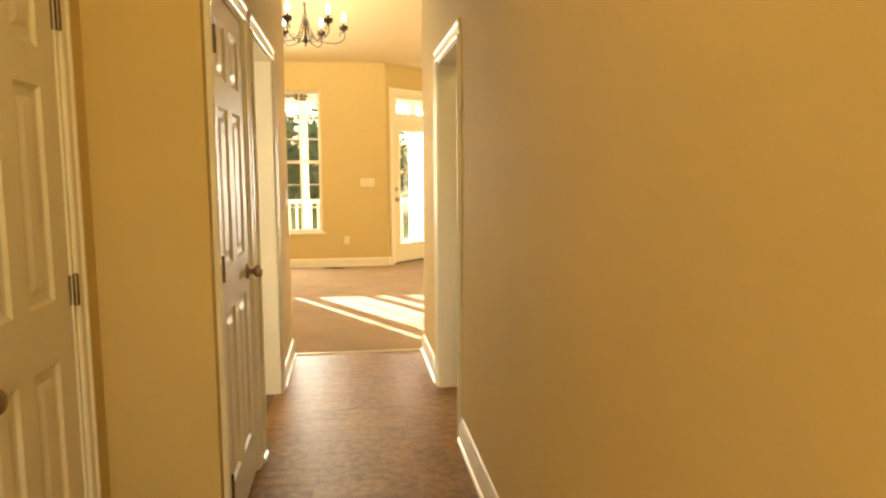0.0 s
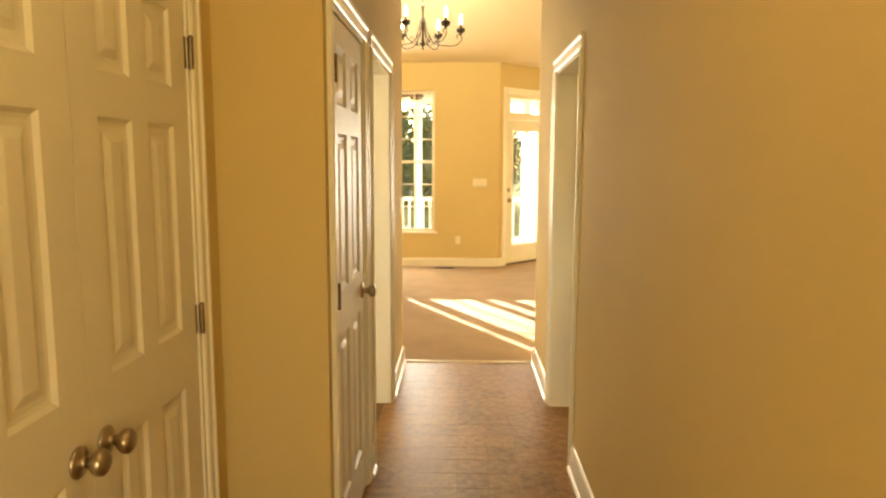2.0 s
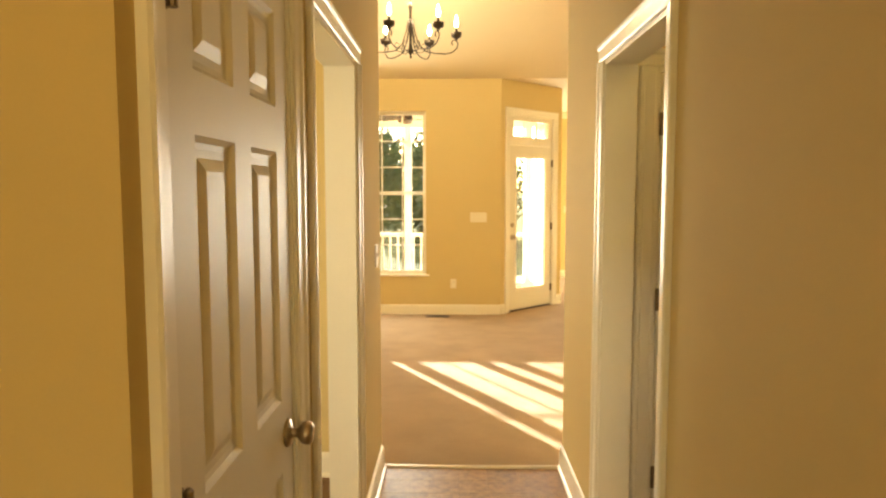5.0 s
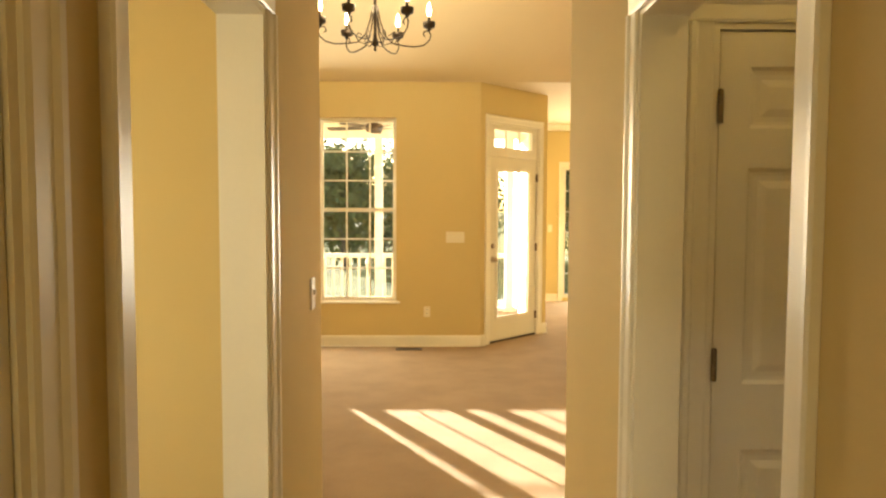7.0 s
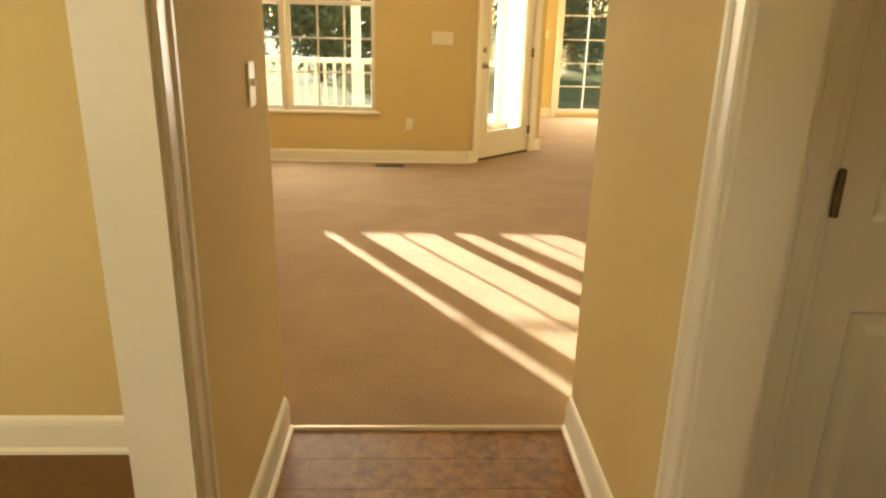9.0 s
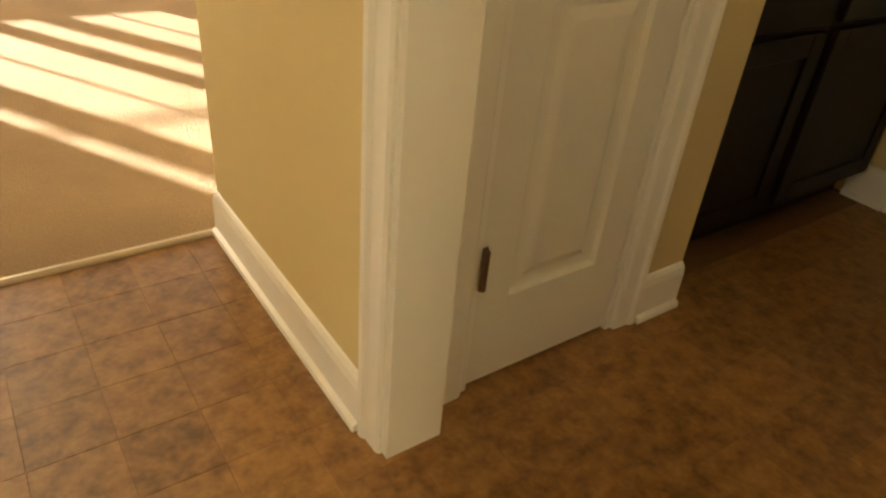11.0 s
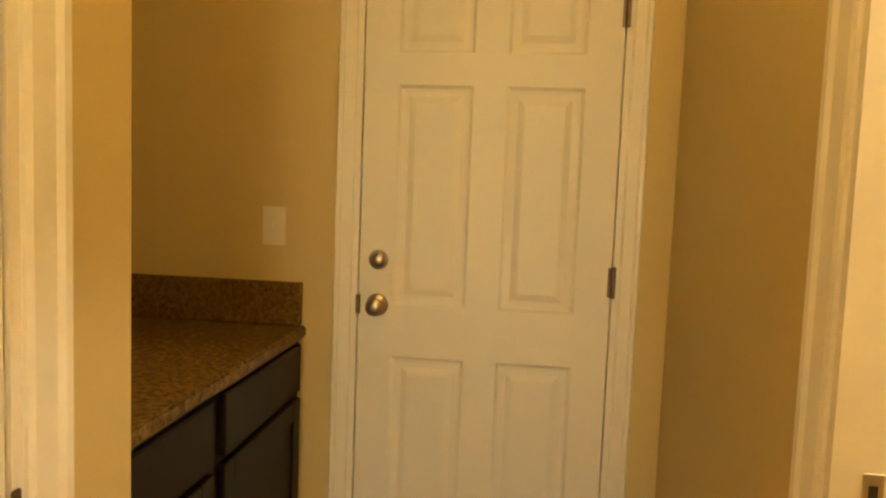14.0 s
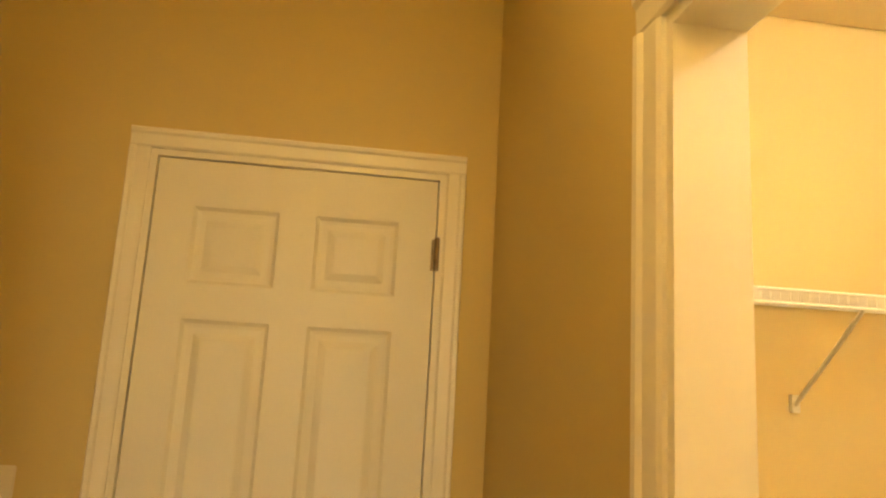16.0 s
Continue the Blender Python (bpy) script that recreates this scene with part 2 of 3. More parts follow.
def panel_mesh(bm, x0, x1, z0, z1):
    steps = ((0, 0), (0.010, 0.009), (0.020, 0.011), (0.034, 0.011), (0.052, 0.004), (0.056, 0.003))
    loops = []
    for i, d in steps:
        loops.append([bm.verts.new((x, d, z)) for x, z in ((x0 + i, z0 + i), (x1 - i, z0 + i), (x1 - i, z1 - i), (x0 + i, z1 - i))])
    for p, q in zip(loops, loops[1:]):
        for k in range(4):
            bm.faces.new((p[k], p[(k + 1) % 4], q[(k + 1) % 4], q[k]))
    bm.faces.new(loops[-1])
    b = [bm.verts.new((x, 0.03, z)) for x, z in ((x0, z0), (x1, z0), (x1, z1), (x0, z1))]
    for k in range(4):
        bm.faces.new((loops[0][k], b[k], b[(k + 1) % 4], loops[0][(k + 1) % 4]))
    bm.faces.new(b)


def knob(parent, x, z, label="brushed nickel round door knob", deadbolt=False):
    bm = bmesh.new()
    m = Matrix.Translation((x, 0, z)) @ Matrix.Rotation(radians(90), 4, "X")
    if deadbolt:
        lathe(bm, ((0.030, 0), (0.031, 0.004), (0.028, 0.016), (0.020, 0.024), (0.008, 0.027)), m, 24)
        return part("deadbolt", bm, NICKEL, parent, "brushed nickel deadbolt", True)
    lathe(bm, ((0.034, 0), (0.035, 0.004), (0.030, 0.009), (0.014, 0.012), (0.0115, 0.018), (0.0115, 0.026), (0.017, 0.031), (0.0255, 0.038),
               (0.0285, 0.047), (0.0275, 0.056), (0.021, 0.063), (0.010, 0.0655)), m, 24)
    return part("door_knob", bm, NICKEL, parent, label, True)


def hinge(parent, x, z):
    bm = bmesh.new()
    lathe(bm, ((0.0075, -0.045), (0.0075, 0.045), (0.004, 0.049)), Matrix.Translation((x, -0.015, z)), 10)
    box(bm, x - 0.0025, x + 0.0025, -0.015, 0.0, z - 0.044, z + 0.044)
    box(bm, x - 0.014, x + 0.014, -0.0025, 0.0015, z - 0.044, z + 0.044)
    part("hinge", bm, HINGE, parent)


def panel_door(name, label, m, w, h, z0, hinge_at, knob_z=0.94, hinges=(0.26, 1.05, 1.83), cols=2, rows=None, dead=None, group="", knobs=True, knob_in=0.06):
    """A moulded panel door; the face lies in y = 0 and looks to -y."""
    th = thing(name, label, "door", m, group)
    rows = rows or ((0.21, 0.86), (1.03, 1.61), (1.71, 1.92))
    st = 0.105 if cols == 2 else 0.085
    mid = 0.10 if w > 0.7 else 0.085
    xs = [(st, w - st)] if cols == 1 else [(st, (w - mid) / 2), ((w + mid) / 2, w - st)]
    bm = bmesh.new()
    t = 0.035
    edges_x = [0] + [v for pr in xs for v in pr] + [w]
    for a, b in zip(edges_x[::2], edges_x[1::2]):
        box(bm, a, b, 0, t, 0, h)
    edges_z = [0] + [v for pr in rows for v in pr] + [h]
    for a, b in xs:
        for c, d in zip(edges_z[::2], edges_z[1::2]):
            box(bm, a, b, 0, t, c, d)
    part("leaf", bm, DOOR, th)
    for a, b in xs:
        for c, d in rows:
            bm = bmesh.new()
            panel_mesh(bm, a, b, c, d)
            part("panel", bm, DOOR, th)
    hx = -0.002 if hinge_at == "a" else w + 0.004
    for z in hinges:
        hinge(th, hx, z - z0)
    kx = w - knob_in if hinge_at == "a" else knob_in
    if knobs:
        knob(th, kx, knob_z - z0)
    if dead:
        knob(th, kx, dead - z0, deadbolt=True)
    return th


def wall_plate(name, label, m, w, h, gangs, outlet=False):
    th = thing(name, label, "outlet" if outlet else "switch", m)
    bm = bmesh.new()
    box(bm, -w / 2, w / 2, -0.007, 0, -h / 2, h / 2)
    bev(bm, 0.003, 2)
    part("cover_plate", bm, PLATE, th)
    for g in range(gangs):
        x = (g - (gangs - 1) / 2) * 0.046
        if outlet:
            for z in (-0.021, 0.021):
                bm = bmesh.new()
                box(bm, x - 0.016, x + 0.016, -0.010, -0.006, z - 0.014, z + 0.014)
                bev(bm, 0.003)
                part("receptacle", bm, TRIM, th)
                # Raised dark bars in place of the shade inside the slots.
                bm = bmesh.new()
                for sx in (-0.006, 0.006):
                    box(bm, x + sx - 0.001, x + sx + 0.001, -0.0105, -0.009, z - 0.005, z + 0.005)
                part("slots", bm, HOLE_SHADE, th)
        else:
            bm = bmesh.new()
            box(bm, x - 0.005, x + 0.005, -0.017, -0.006, -0.004, 0.014)
            bev(bm, 0.002)
            part("toggle", bm, TRIM, th)
    return th


# ---- structure ----
H = 2.80
m_right = wall("wall_hall_east", (0.505, 0), (0.505, -6.6), H, [(0.92, 1.74, 0, 2.045)], base=[(0, 0.846), (1.814, 6.6)])
m_left = wall("wall_hall_west", (-0.495, -2.89), (-0.495, 0), H, [(0.125, 0.875, 0, 2.045), (1.135, 1.99, 0, 2.045)], base=[(0.949, 1.061), (2.064, 2.89)])
# The window opening in this wall is unseen, added for the side room fill.
m_jog = wall("wall_jog", (-3.3, -2.89), (-0.615, -2.89), H, [(0.9, 2.1, 0.8, 2.2)], base=[(2.45, 2.8)])
m_dbl = wall("wall_closet", (-0.85, -6.6), (-0.85, -2.89), H, [(2.27, 3.53, 0, 2.045)], base=[(0, 2.22), (3.582, 3.71)])
# South end of the hall is unseen; its window opening is added for fill.
m_hall_south = wall("wall_hall_south", (0.625, -6.6), (-1.6, -6.6), H, [(0.45, 1.2, 0.7, 2.0)])
# Unseen wall, added to keep sky light from leaking round the closet doors.
wall("wall_closet_back", (-1.6, -6.6), (-1.6, -2.89), H)
wall("wall_living_southwest", (-0.615, 0), (-3.3, 0), 4.4, base=[(0, 2.6)])
wall("wall_living_southeast", (4.0, 0), (0.625, 0), 4.4, base=[(0, 3.3)])
# Unseen closing wall; its window opening is added for the west fill.
m_west = wall("wall_side_room_west", (-3.3, -2.89), (-3.3, -0.12), H, [(0.94, 2.04, 0.8, 2.2)])
m_mudn = wall("wall_pantry", (0.625, -0.86), (1.42, -0.86), H, [(0.10, 0.565, 0, 2.03)], base=[(0.638, 0.795)])
wall("wall_pier", (1.42, -0.74), (1.42, -0.12), H)
m_east = wall("wall_mud_east", (2.54, -0.12), (2.54, -3.4), H, [(0.80, 1.61, 0, 2.075)], base=[(0.60, 0.745), (1.665, 1.755), (1.875, 3.28)])
m_south = wall("wall_mud_south", (2.54, -1.875), (0.625, -1.875), H, [(1.085, 1.85, 0, 2.0)], 0.10, base=[(0, 1.012)])
wall("wall_laundry_south", (2.54, -3.4), (0.625, -3.4), H, base=[(0, 1.9)])
m_north = wall("wall_living_north", (-3.3, 4.70), (0.477, 4.70), 2.87, [(1.158, 1.998, 0.505, 2.49), (2.027, 2.866, 0.505, 2.49)], 0.14, base=[(0, 3.777)])
m_ang = wall("wall_angled", (0.477, 4.70), (1.34, 5.563), 2.87, [(0.15, 1.05, 0, 2.47)], 0.14, base=[(0, 0.078), (1.122, 1.22)])
wall("wall_dining_west", (1.34, 5.563), (1.34, 8.4), 2.87, (), 0.14, base=[(0, 2.837)])
m_far = wall("wall_dining_north", (1.34, 8.4), (4.0, 8.4), 2.87, [(0.74, 2.45, 0.06, 2.2)], 0.14, base=[(0, 0.66)])
wall("wall_living_east", (4.0, 8.54), (4.0, 0), 4.4, base=[(0, 8.5)])
wall("wall_living_west", (-3.3, 0), (-3.3, 4.84), 4.4, base=[(0, 4.7)])
bm = bmesh.new()
prism(bm, CROWN, m_far @ Matrix(((0, 0, 1, 0), (0, -1, 0, 0), (1, 0, 0, 2.87), (0, 0, 0, 1))), 2.66)
solid("trim_crown", bm, TRIM, "white crown moulding under the ceiling", "crown moulding")

bm = bmesh.new()
box(bm, -3.4, 2.68, -6.8, -0.12, H, H + 0.1)
box(bm, -0.495, 0.505, -0.12, 0, H, H + 0.1)
solid("ceiling_hall", bm, CEIL, "tan painted flat ceiling", "ceiling")
bm = bmesh.new()
box(bm, 0.63, 2.535, -3.395, -1.98, 2.70, 2.78)
solid("ceiling_laundry", bm, CEIL, "tan painted low laundry ceiling", "ceiling")
bm = bmesh.new()
box(bm, -0.615, 0.625, -0.12, 0, H + 0.1, 4.4)
solid("wall_over_hall", bm, WALL, "tan painted wall above the hall opening", "wall")
bm = bmesh.new()
prism(bm, ((4.84, 2.87), (4.84, 3.0), (1.6, 4.4), (-0.12, 4.4), (-0.12, 4.25), (1.55, 4.25), (4.70, 2.872)), Matrix(((0, 0, 1, -3.4), (1, 0, 0, 0), (0, 1, 0, 0), (0, 0, 0, 1))), 7.5)
solid("ceiling_vault", bm, CEIL, "tan painted sloping ceiling", "ceiling")
bm = bmesh.new()
box(bm, 0.3, 4.2, 4.85, 8.6, 2.872, 3.0)
solid("ceiling_dining", bm, CEIL, "tan painted flat ceiling", "ceiling")

bm = bmesh.new()
box(bm, -3.4, 2.7, -6.8, -0.004, -0.10, -0.0012)
floor = solid("floor", bm, GROUT, "dark subfloor between brown vinyl tiles", "floor")
bm = bmesh.new()
box(bm, -3.44, 4.14, 0.004, 8.54, -0.10, 0.010)
solid("floor_carpet", bm, CARPET, "beige cut-pile carpet", "carpet")
bm = bmesh.new()
prism(bm, ((-0.014, -0.004), (-0.012, 0.006), (-0.004, 0.011), (0.006, 0.011), (0.012, 0.004), (0.012, -0.004)), Matrix(((0, 0, 1, -0.49), (1, 0, 0, 0), (0, 1, 0, 0), (0, 0, 0, 1))), 0.99)
solid("trim_threshold", bm, mat("threshold_metal", (0.60, 0.53, 0.42), 0.35, 0.8), "slim metal carpet threshold strip", "threshold")
bm = bmesh.new()
box(bm, 0.63, 2.53, -3.39, -2.0, -0.006, 0.002)
solid("floor_laundry", bm, LFLOOR, "pale vinyl laundry floor", "floor")

# ---- door frames and doors ----
casing(m_right, 0.92, 1.74, 2.045, back=True)
casing(m_left, 1.135, 1.99, 2.045)
casing(m_left, 0.125, 0.875, 2.045, stop=True)
casing(m_dbl, 2.27, 3.53, 2.045, stop=True, wide=0.7)
casing(m_mudn, 0.10, 0.565, 2.03, stop=True)
casing(m_east, 0.80, 1.61, 2.075, stop=True, wide=0.75)
casing(m_south, 1.085, 1.85, 2.0, 0.10)
casing(m_ang, 0.15, 1.05, 2.47, 0.14)

panel_door("panel_door", "white six-panel door, closed, with nickel knob", m_left @ Matrix.Translation((0.128 + 0.02, 0.004, 0.01)), 0.705, 2.01, 0.01, "a", 0.95)
leaf_w = 0.609
for k, side in ((0, "a"), (1, "b")):
    panel_door("closet_door", "white six-panel closet door, one of a pair", m_dbl @ Matrix.Translation((2.29 + k * (leaf_w + 0.003), 0.004, 0.01)), leaf_w, 2.01, 0.01, side, 0.90, group="pair of closet doors", knob_in=0.055)
panel_door("pantry_door", "narrow white panel door, closed, nickel knob", m_mudn @ Matrix.Translation((0.1225, 0.004, 0.012)), 0.421, 1.995, 0.012, "a", 0.905, (0.32, 1.08, 1.80), 1, ((0.21, 0.82), (1.01, 1.62), (1.73, 1.90)), knob_in=0.04)
back_door = panel_door("entry_door", "white six-panel entry door with knob and deadbolt", m_east @ Matrix.Translation((0.822, 0.004, 0.045)), 0.766, 2.008, 0.045, "b", 0.945, (0.27, 1.05, 1.84), 2,
                       ((0.20, 0.74), (0.90, 1.575), (1.67, 1.88)), 1.086)
bm = bmesh.new()
box(bm, 0.0, 0.77, 0.006, 0.032, -0.016, -0.001)
part("door_sweep", bm, RUBBER, back_door, "black rubber door sweep")
bm = bmesh.new()
box(bm, 0.82, 1.59, -0.03, 0.12, -0.004, 0.026, m_east)
bev(bm, 0.004)
solid("trim_sill", bm, TRIM, "white painted entry door sill", "threshold")
# strike plate on the laundry jamb
sp = thing("strike_plate", "nickel strike plate on white door jamb", "strike plate", m_south @ Matrix.Translation((1.103, 0.054, 0.909)) @ Matrix.Rotation(radians(90), 4, "Z"))
bm = bmesh.new()
box(bm, -0.014, 0.014, -0.0025, 0.0, -0.029, 0.029)
bev(bm, 0.001)
part("plate", bm, NICKEL, sp)
# Thin dark box stands in for the shaded latch hole.
bm = bmesh.new()
box(bm, -0.006, 0.006, -0.0032, -0.001, -0.012, 0.012)
part("latch_hole", bm, HOLE_SHADE, sp)

# strike lips on the jambs beside the pantry and entry knobs
for jamb_m, s, z in ((m_mudn, 0.5465, 0.905), (m_east, 0.819, 0.945)):
    lip = thing("latch_strike", "dark metal latch strike on door jamb edge", "strike plate", jamb_m @ Matrix.Translation((s, -0.003, z)))
    bm = bmesh.new()
    box(bm, -0.004, 0.010, -0.004, 0.001, -0.03, 0.03)
    bev(bm, 0.0015)
    part("lip", bm, HINGE, lip)

# glazed porch door with transom
gd = thing("glazed_door", "white full-glass porch door with transom, closed", "door", m_ang @ Matrix.Translation((0.17, 0.02, 0.0)))
bm = bmesh.new()
for a, b, c, d in ((0, 0.13, 0.03, 2.09), (0.73, 0.86, 0.03, 2.09), (0.13, 0.73, 0.03, 0.28), (0.13, 0.73, 1.95, 2.09)):
    box(bm, a, b, 0, 0.045, c, d)
part("leaf", bm, DOOR, gd)
bm = bmesh.new()
for a, b, c, d in ((0.118, 0.145, 0.27, 1.96), (0.715, 0.742, 0.27, 1.96), (0.145, 0.715, 0.27, 0.297), (0.145, 0.715, 1.933, 1.96)):
    box(bm, a, b, -0.008, 0.0, c, d)
part("glass_stop", bm, TRIM, gd)
bm = bmesh.new()
box(bm, 0.13, 0.73, 0.02, 0.026, 0.28, 1.95)
part("pane", bm, GLASS, gd).visible_shadow = False
bm = bmesh.new()
box(bm, -0.004, 0.864, -0.004, 0.06, 2.095, 2.17)
box(bm, 0.0, 0.08, 0, 0.05, 2.17, 2.45)
box(bm, 0.78, 0.86, 0, 0.05, 2.17, 2.45)
box(bm, 0.08, 0.78, 0, 0.05, 2.17, 2.20)
box(bm, 0.08, 0.78, 0, 0.05, 2.40, 2.45)
for k in (1, 2):
    box(bm, 0.08 + k * 0.7 / 3 - 0.009, 0.08 + k * 0.7 / 3 + 0.009, 0.012, 0.034, 2.20, 2.40)
part("transom_frame", bm, TRIM, gd)
for k in range(3):
    bm = bmesh.new()
    box(bm, 0.08 + k * 0.7 / 3 + 0.009, 0.08 + (k + 1) * 0.7 / 3 - 0.009, 0.02, 0.025, 2.20, 2.40)
    part("pane", bm, GLASS, gd).visible_shadow = False
knob(gd, 0.065, 0.95)
knob(gd, 0.065, 1.10, deadbolt=True)
for z in (0.25, 1.06, 1.88):
    hinge(gd, 0.86, z)
bm = bmesh.new()
box(bm, 0, 0.86, -0.01, 0.10, 0.010, 0.027)
part("threshold", bm, BRONZE, gd, "dark metal threshold")


# ---- windows ----
def hung_window(name, m, x0, x1, z0, z1, thick=0.14, rows=3, cols=3, rail=True, slim=False):
    th = thing(name, "white double-hung window with divided panes", "window", m, kind="structure")
    mid = (z0 + z1) / 2
    bm = bmesh.new()
    f = 0.016 if slim else 0.026
    for a, b, c, d in ((x0, x0 + f, z0, z1), (x1 - f, x1, z0, z1), (x0 + f, x1 - f, z0, z0 + f), (x0 + f, x1 - f, z1 - f, z1)):
        box(bm, a, b, 0.05, thick + 0.01, c, d)
    part("window_frame", bm, TRIM, th)
    sashes = ((z0 + f, mid + 0.022, 0.07), (mid - 0.022, z1 - f, 0.10)) if rail else ((z0 + f, z1 - f, 0.08),)
    for za, zb, y in sashes:
        s = 0.024 if slim else 0.028
        bm = bmesh.new()
        for a, b, c, d in ((x0 + f, x0 + f + s, za, zb), (x1 - f - s, x1 - f, za, zb), (x0 + f + s, x1 - f - s, za, za + s), (x0 + f + s, x1 - f - s, zb - s, zb)):
            box(bm, a, b, y, y + 0.028, c, d)
        sash = part("sash", bm, TRIM, th)
        xa, xb, zc, zd = x0 + f + s, x1 - f - s, za + s, zb - s
        bm = bmesh.new()
        for k in range(1, cols):
            x = xa + (xb - xa) * k / cols
            box(bm, x - 0.008, x + 0.008, y + 0.006, y + 0.022, zc, zd)
        for k in range(1, rows):
            z = zc + (zd - zc) * k / rows
            for j in range(cols):
                box(bm, xa + (xb - xa) * j / cols + (0.008 if j else 0), xa + (xb - xa) * (j + 1) / cols - (0.008 if j < cols - 1 else 0), y + 0.006, y + 0.022, z - 0.008, z + 0.008)
        part("muntins", bm, TRIM, sash)
        for i in range(rows):
            for j in range(cols):
                bm = bmesh.new()
                w, h = (xb - xa) / cols, (zd - zc) / rows
                box(bm, xa + j * w, xa + (j + 1) * w, y + 0.012, y + 0.015, zc + i * h, zc + (i + 1) * h)
                part("pane", bm, GLASS, sash).visible_shadow = False
    return th


w1 = hung_window("window_1", m_north, 2.027, 2.866, 0.505, 2.49, slim=True)
w2 = hung_window("window_2", m_north, 1.158, 1.998, 0.505, 2.49, slim=True)
bm = bmesh.new()
box(bm, 1.12, 2.905, -0.030, 0.05, 0.482, 0.506, m_north)
bev(bm, 0.004)
solid("trim_window_sill", bm, TRIM, "white painted window sill", "window sill")
bm = bmesh.new()
box(bm, 1.997, 2.028, -0.004, 0.0, 0.506, 2.49, m_north)
solid("trim_mullion", bm, TRIM, "white mullion between paired windows", "trim")
hung_window("window_3", m_far, 0.74, 1.60, 0.06, 2.2, rows=6, cols=2, rail=False)
hung_window("window_4", m_far, 1.60, 2.45, 0.06, 2.2, rows=6, cols=2, rail=False)
casing(m_far, 0.74, 2.45, 2.2, 0.14, jamb=False)
# Unseen window, added as an opening for the hall fill lamp.
hung_window("added_window_5", m_hall_south, 0.45, 1.2, 0.7, 2.0, 0.12)
# Both side room windows are unseen, added round the fill lamps.
hung_window("added_window_6", m_jog, 0.9, 2.1, 0.8, 2.2, 0.12)
hung_window("added_window_7", m_west, 0.94, 2.04, 0.8, 2.2, 0.12)

# ---- fittings ----
wall_plate("light_switch", "ivory four-gang light switch on tan wall", m_north @ Matrix.Translation((3.505, 0, 1.205)), 0.20, 0.118, 4)
wall_plate("wall_outlet", "ivory duplex outlet low on tan wall", m_north @ Matrix.Translation((3.20, 0, 0.39)), 0.072, 0.115, 1, True)
wall_plate("light_switch", "ivory single light switch at hall end", m_left @ Matrix.Translation((2.675, 0, 1.2)), 0.072, 0.118, 1)
wall_plate("light_switch", "ivory single light switch by entry door", m_east @ Matrix.Translation((0.549, 0, 1.176)), 0.075, 0.12, 1)
wall_plate("light_switch", "ivory single light switch beside the patio window", m_far @ Matrix.Translation((0.53, 0, 1.2)), 0.072, 0.118, 1)
m_side, _ = frame_of((-3.3, -0.12), (-0.615, -0.12))
wall_plate("wall_outlet", "ivory outlet low on side room wall", m_side @ Matrix.Translation((1.62, -0.001, 0.32)), 0.072, 0.115, 1, True)
bm = bmesh.new()
prism(bm, BASE, m_side @ Matrix(((0, 0, 1, 0), (0, -1, 0, 0), (1, 0, 0, 0), (0, 0, 0, 1))), 2.68)
solid("baseboard", bm, TRIM, "white painted baseboard with shoe moulding", "baseboard")


def floor_vent(x, y, w, d, z, turn=0):
    th = thing("floor_vent", "dark brown metal floor register", "vent", pose(x, y, z, 0, 0, turn))
    bm = bmesh.new()
    for a, b, c, e in ((-w / 2, w / 2, -d / 2, -d / 2 + 0.015), (-w / 2, w / 2, d / 2 - 0.015, d / 2), (-w / 2, -w / 2 + 0.015, -d / 2 + 0.015, d / 2 - 0.015), (w / 2 - 0.015, w / 2, -d / 2 + 0.015, d / 2 - 0.015)):
        box(bm, a, b, c, e, 0, 0.006)
    part("frame", bm, BRONZE, th)
    n = 12
    for k in range(n):
        bm = bmesh.new()
        x0 = -w / 2 + 0.015 + (w - 0.03) * (k + 0.25) / n
        box(bm, x0, x0 + (w - 0.03) * 0.5 / n, -d / 2 + 0.015, d / 2 - 0.015, 0.001, 0.004)
        part("slat", bm, BRONZE, th)
    # Dark sheet for the shade seen between the slats.
    bm = bmesh.new()
    box(bm, -w / 2 + 0.01, w / 2 - 0.01, -d / 2 + 0.01, d / 2 - 0.01, 0.0, 0.0008)
    part("shade_sheet", bm, HOLE_SHADE, th)


floor_vent(-0.29, 4.53, 0.28, 0.12, 0.010)
floor_vent(2.068, -1.79, 0.17, 0.085, 0.0)

ds = thing("door_stopper", "spring door stop with white tip on baseboard", "door stop", m_south @ Matrix.Translation((0.78, -0.016, 0.06)))
bm = bmesh.new()
tube(bm, [(0.006 * math.cos(a * 0.9), -0.06 * a / 80, 0.006 * math.sin(a * 0.9)) for a in range(81)], 0.0012, 5)
part("spring", bm, NICKEL, ds, "", True)
bm = bmesh.new()
lathe(bm, ((0.006, 0), (0.008, 0.004), (0.008, 0.012), (0.004, 0.015)), Matrix.Translation((0, -0.058, 0)) @ Matrix.Rotation(radians(90), 4, "X"), 12)
part("tip", bm, WIRE, ds, "white rubber tip", True)


# Dome fixture out of view, assumed above the hall, mud room and laundry.
def unseen_ceiling_light(x, y, z):
    th = thing("unseen_ceiling_light", "unseen flush dome ceiling light, assumed", "ceiling lamp", pose(x, y, z), "dome lights")
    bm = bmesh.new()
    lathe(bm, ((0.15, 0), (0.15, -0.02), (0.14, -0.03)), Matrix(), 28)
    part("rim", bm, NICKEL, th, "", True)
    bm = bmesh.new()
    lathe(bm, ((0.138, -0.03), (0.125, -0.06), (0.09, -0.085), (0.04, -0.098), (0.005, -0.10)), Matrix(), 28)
    part("dome", bm, DOME, th, "glowing dome of the assumed light", True)


unseen_ceiling_light(-0.15, -4.2, H)
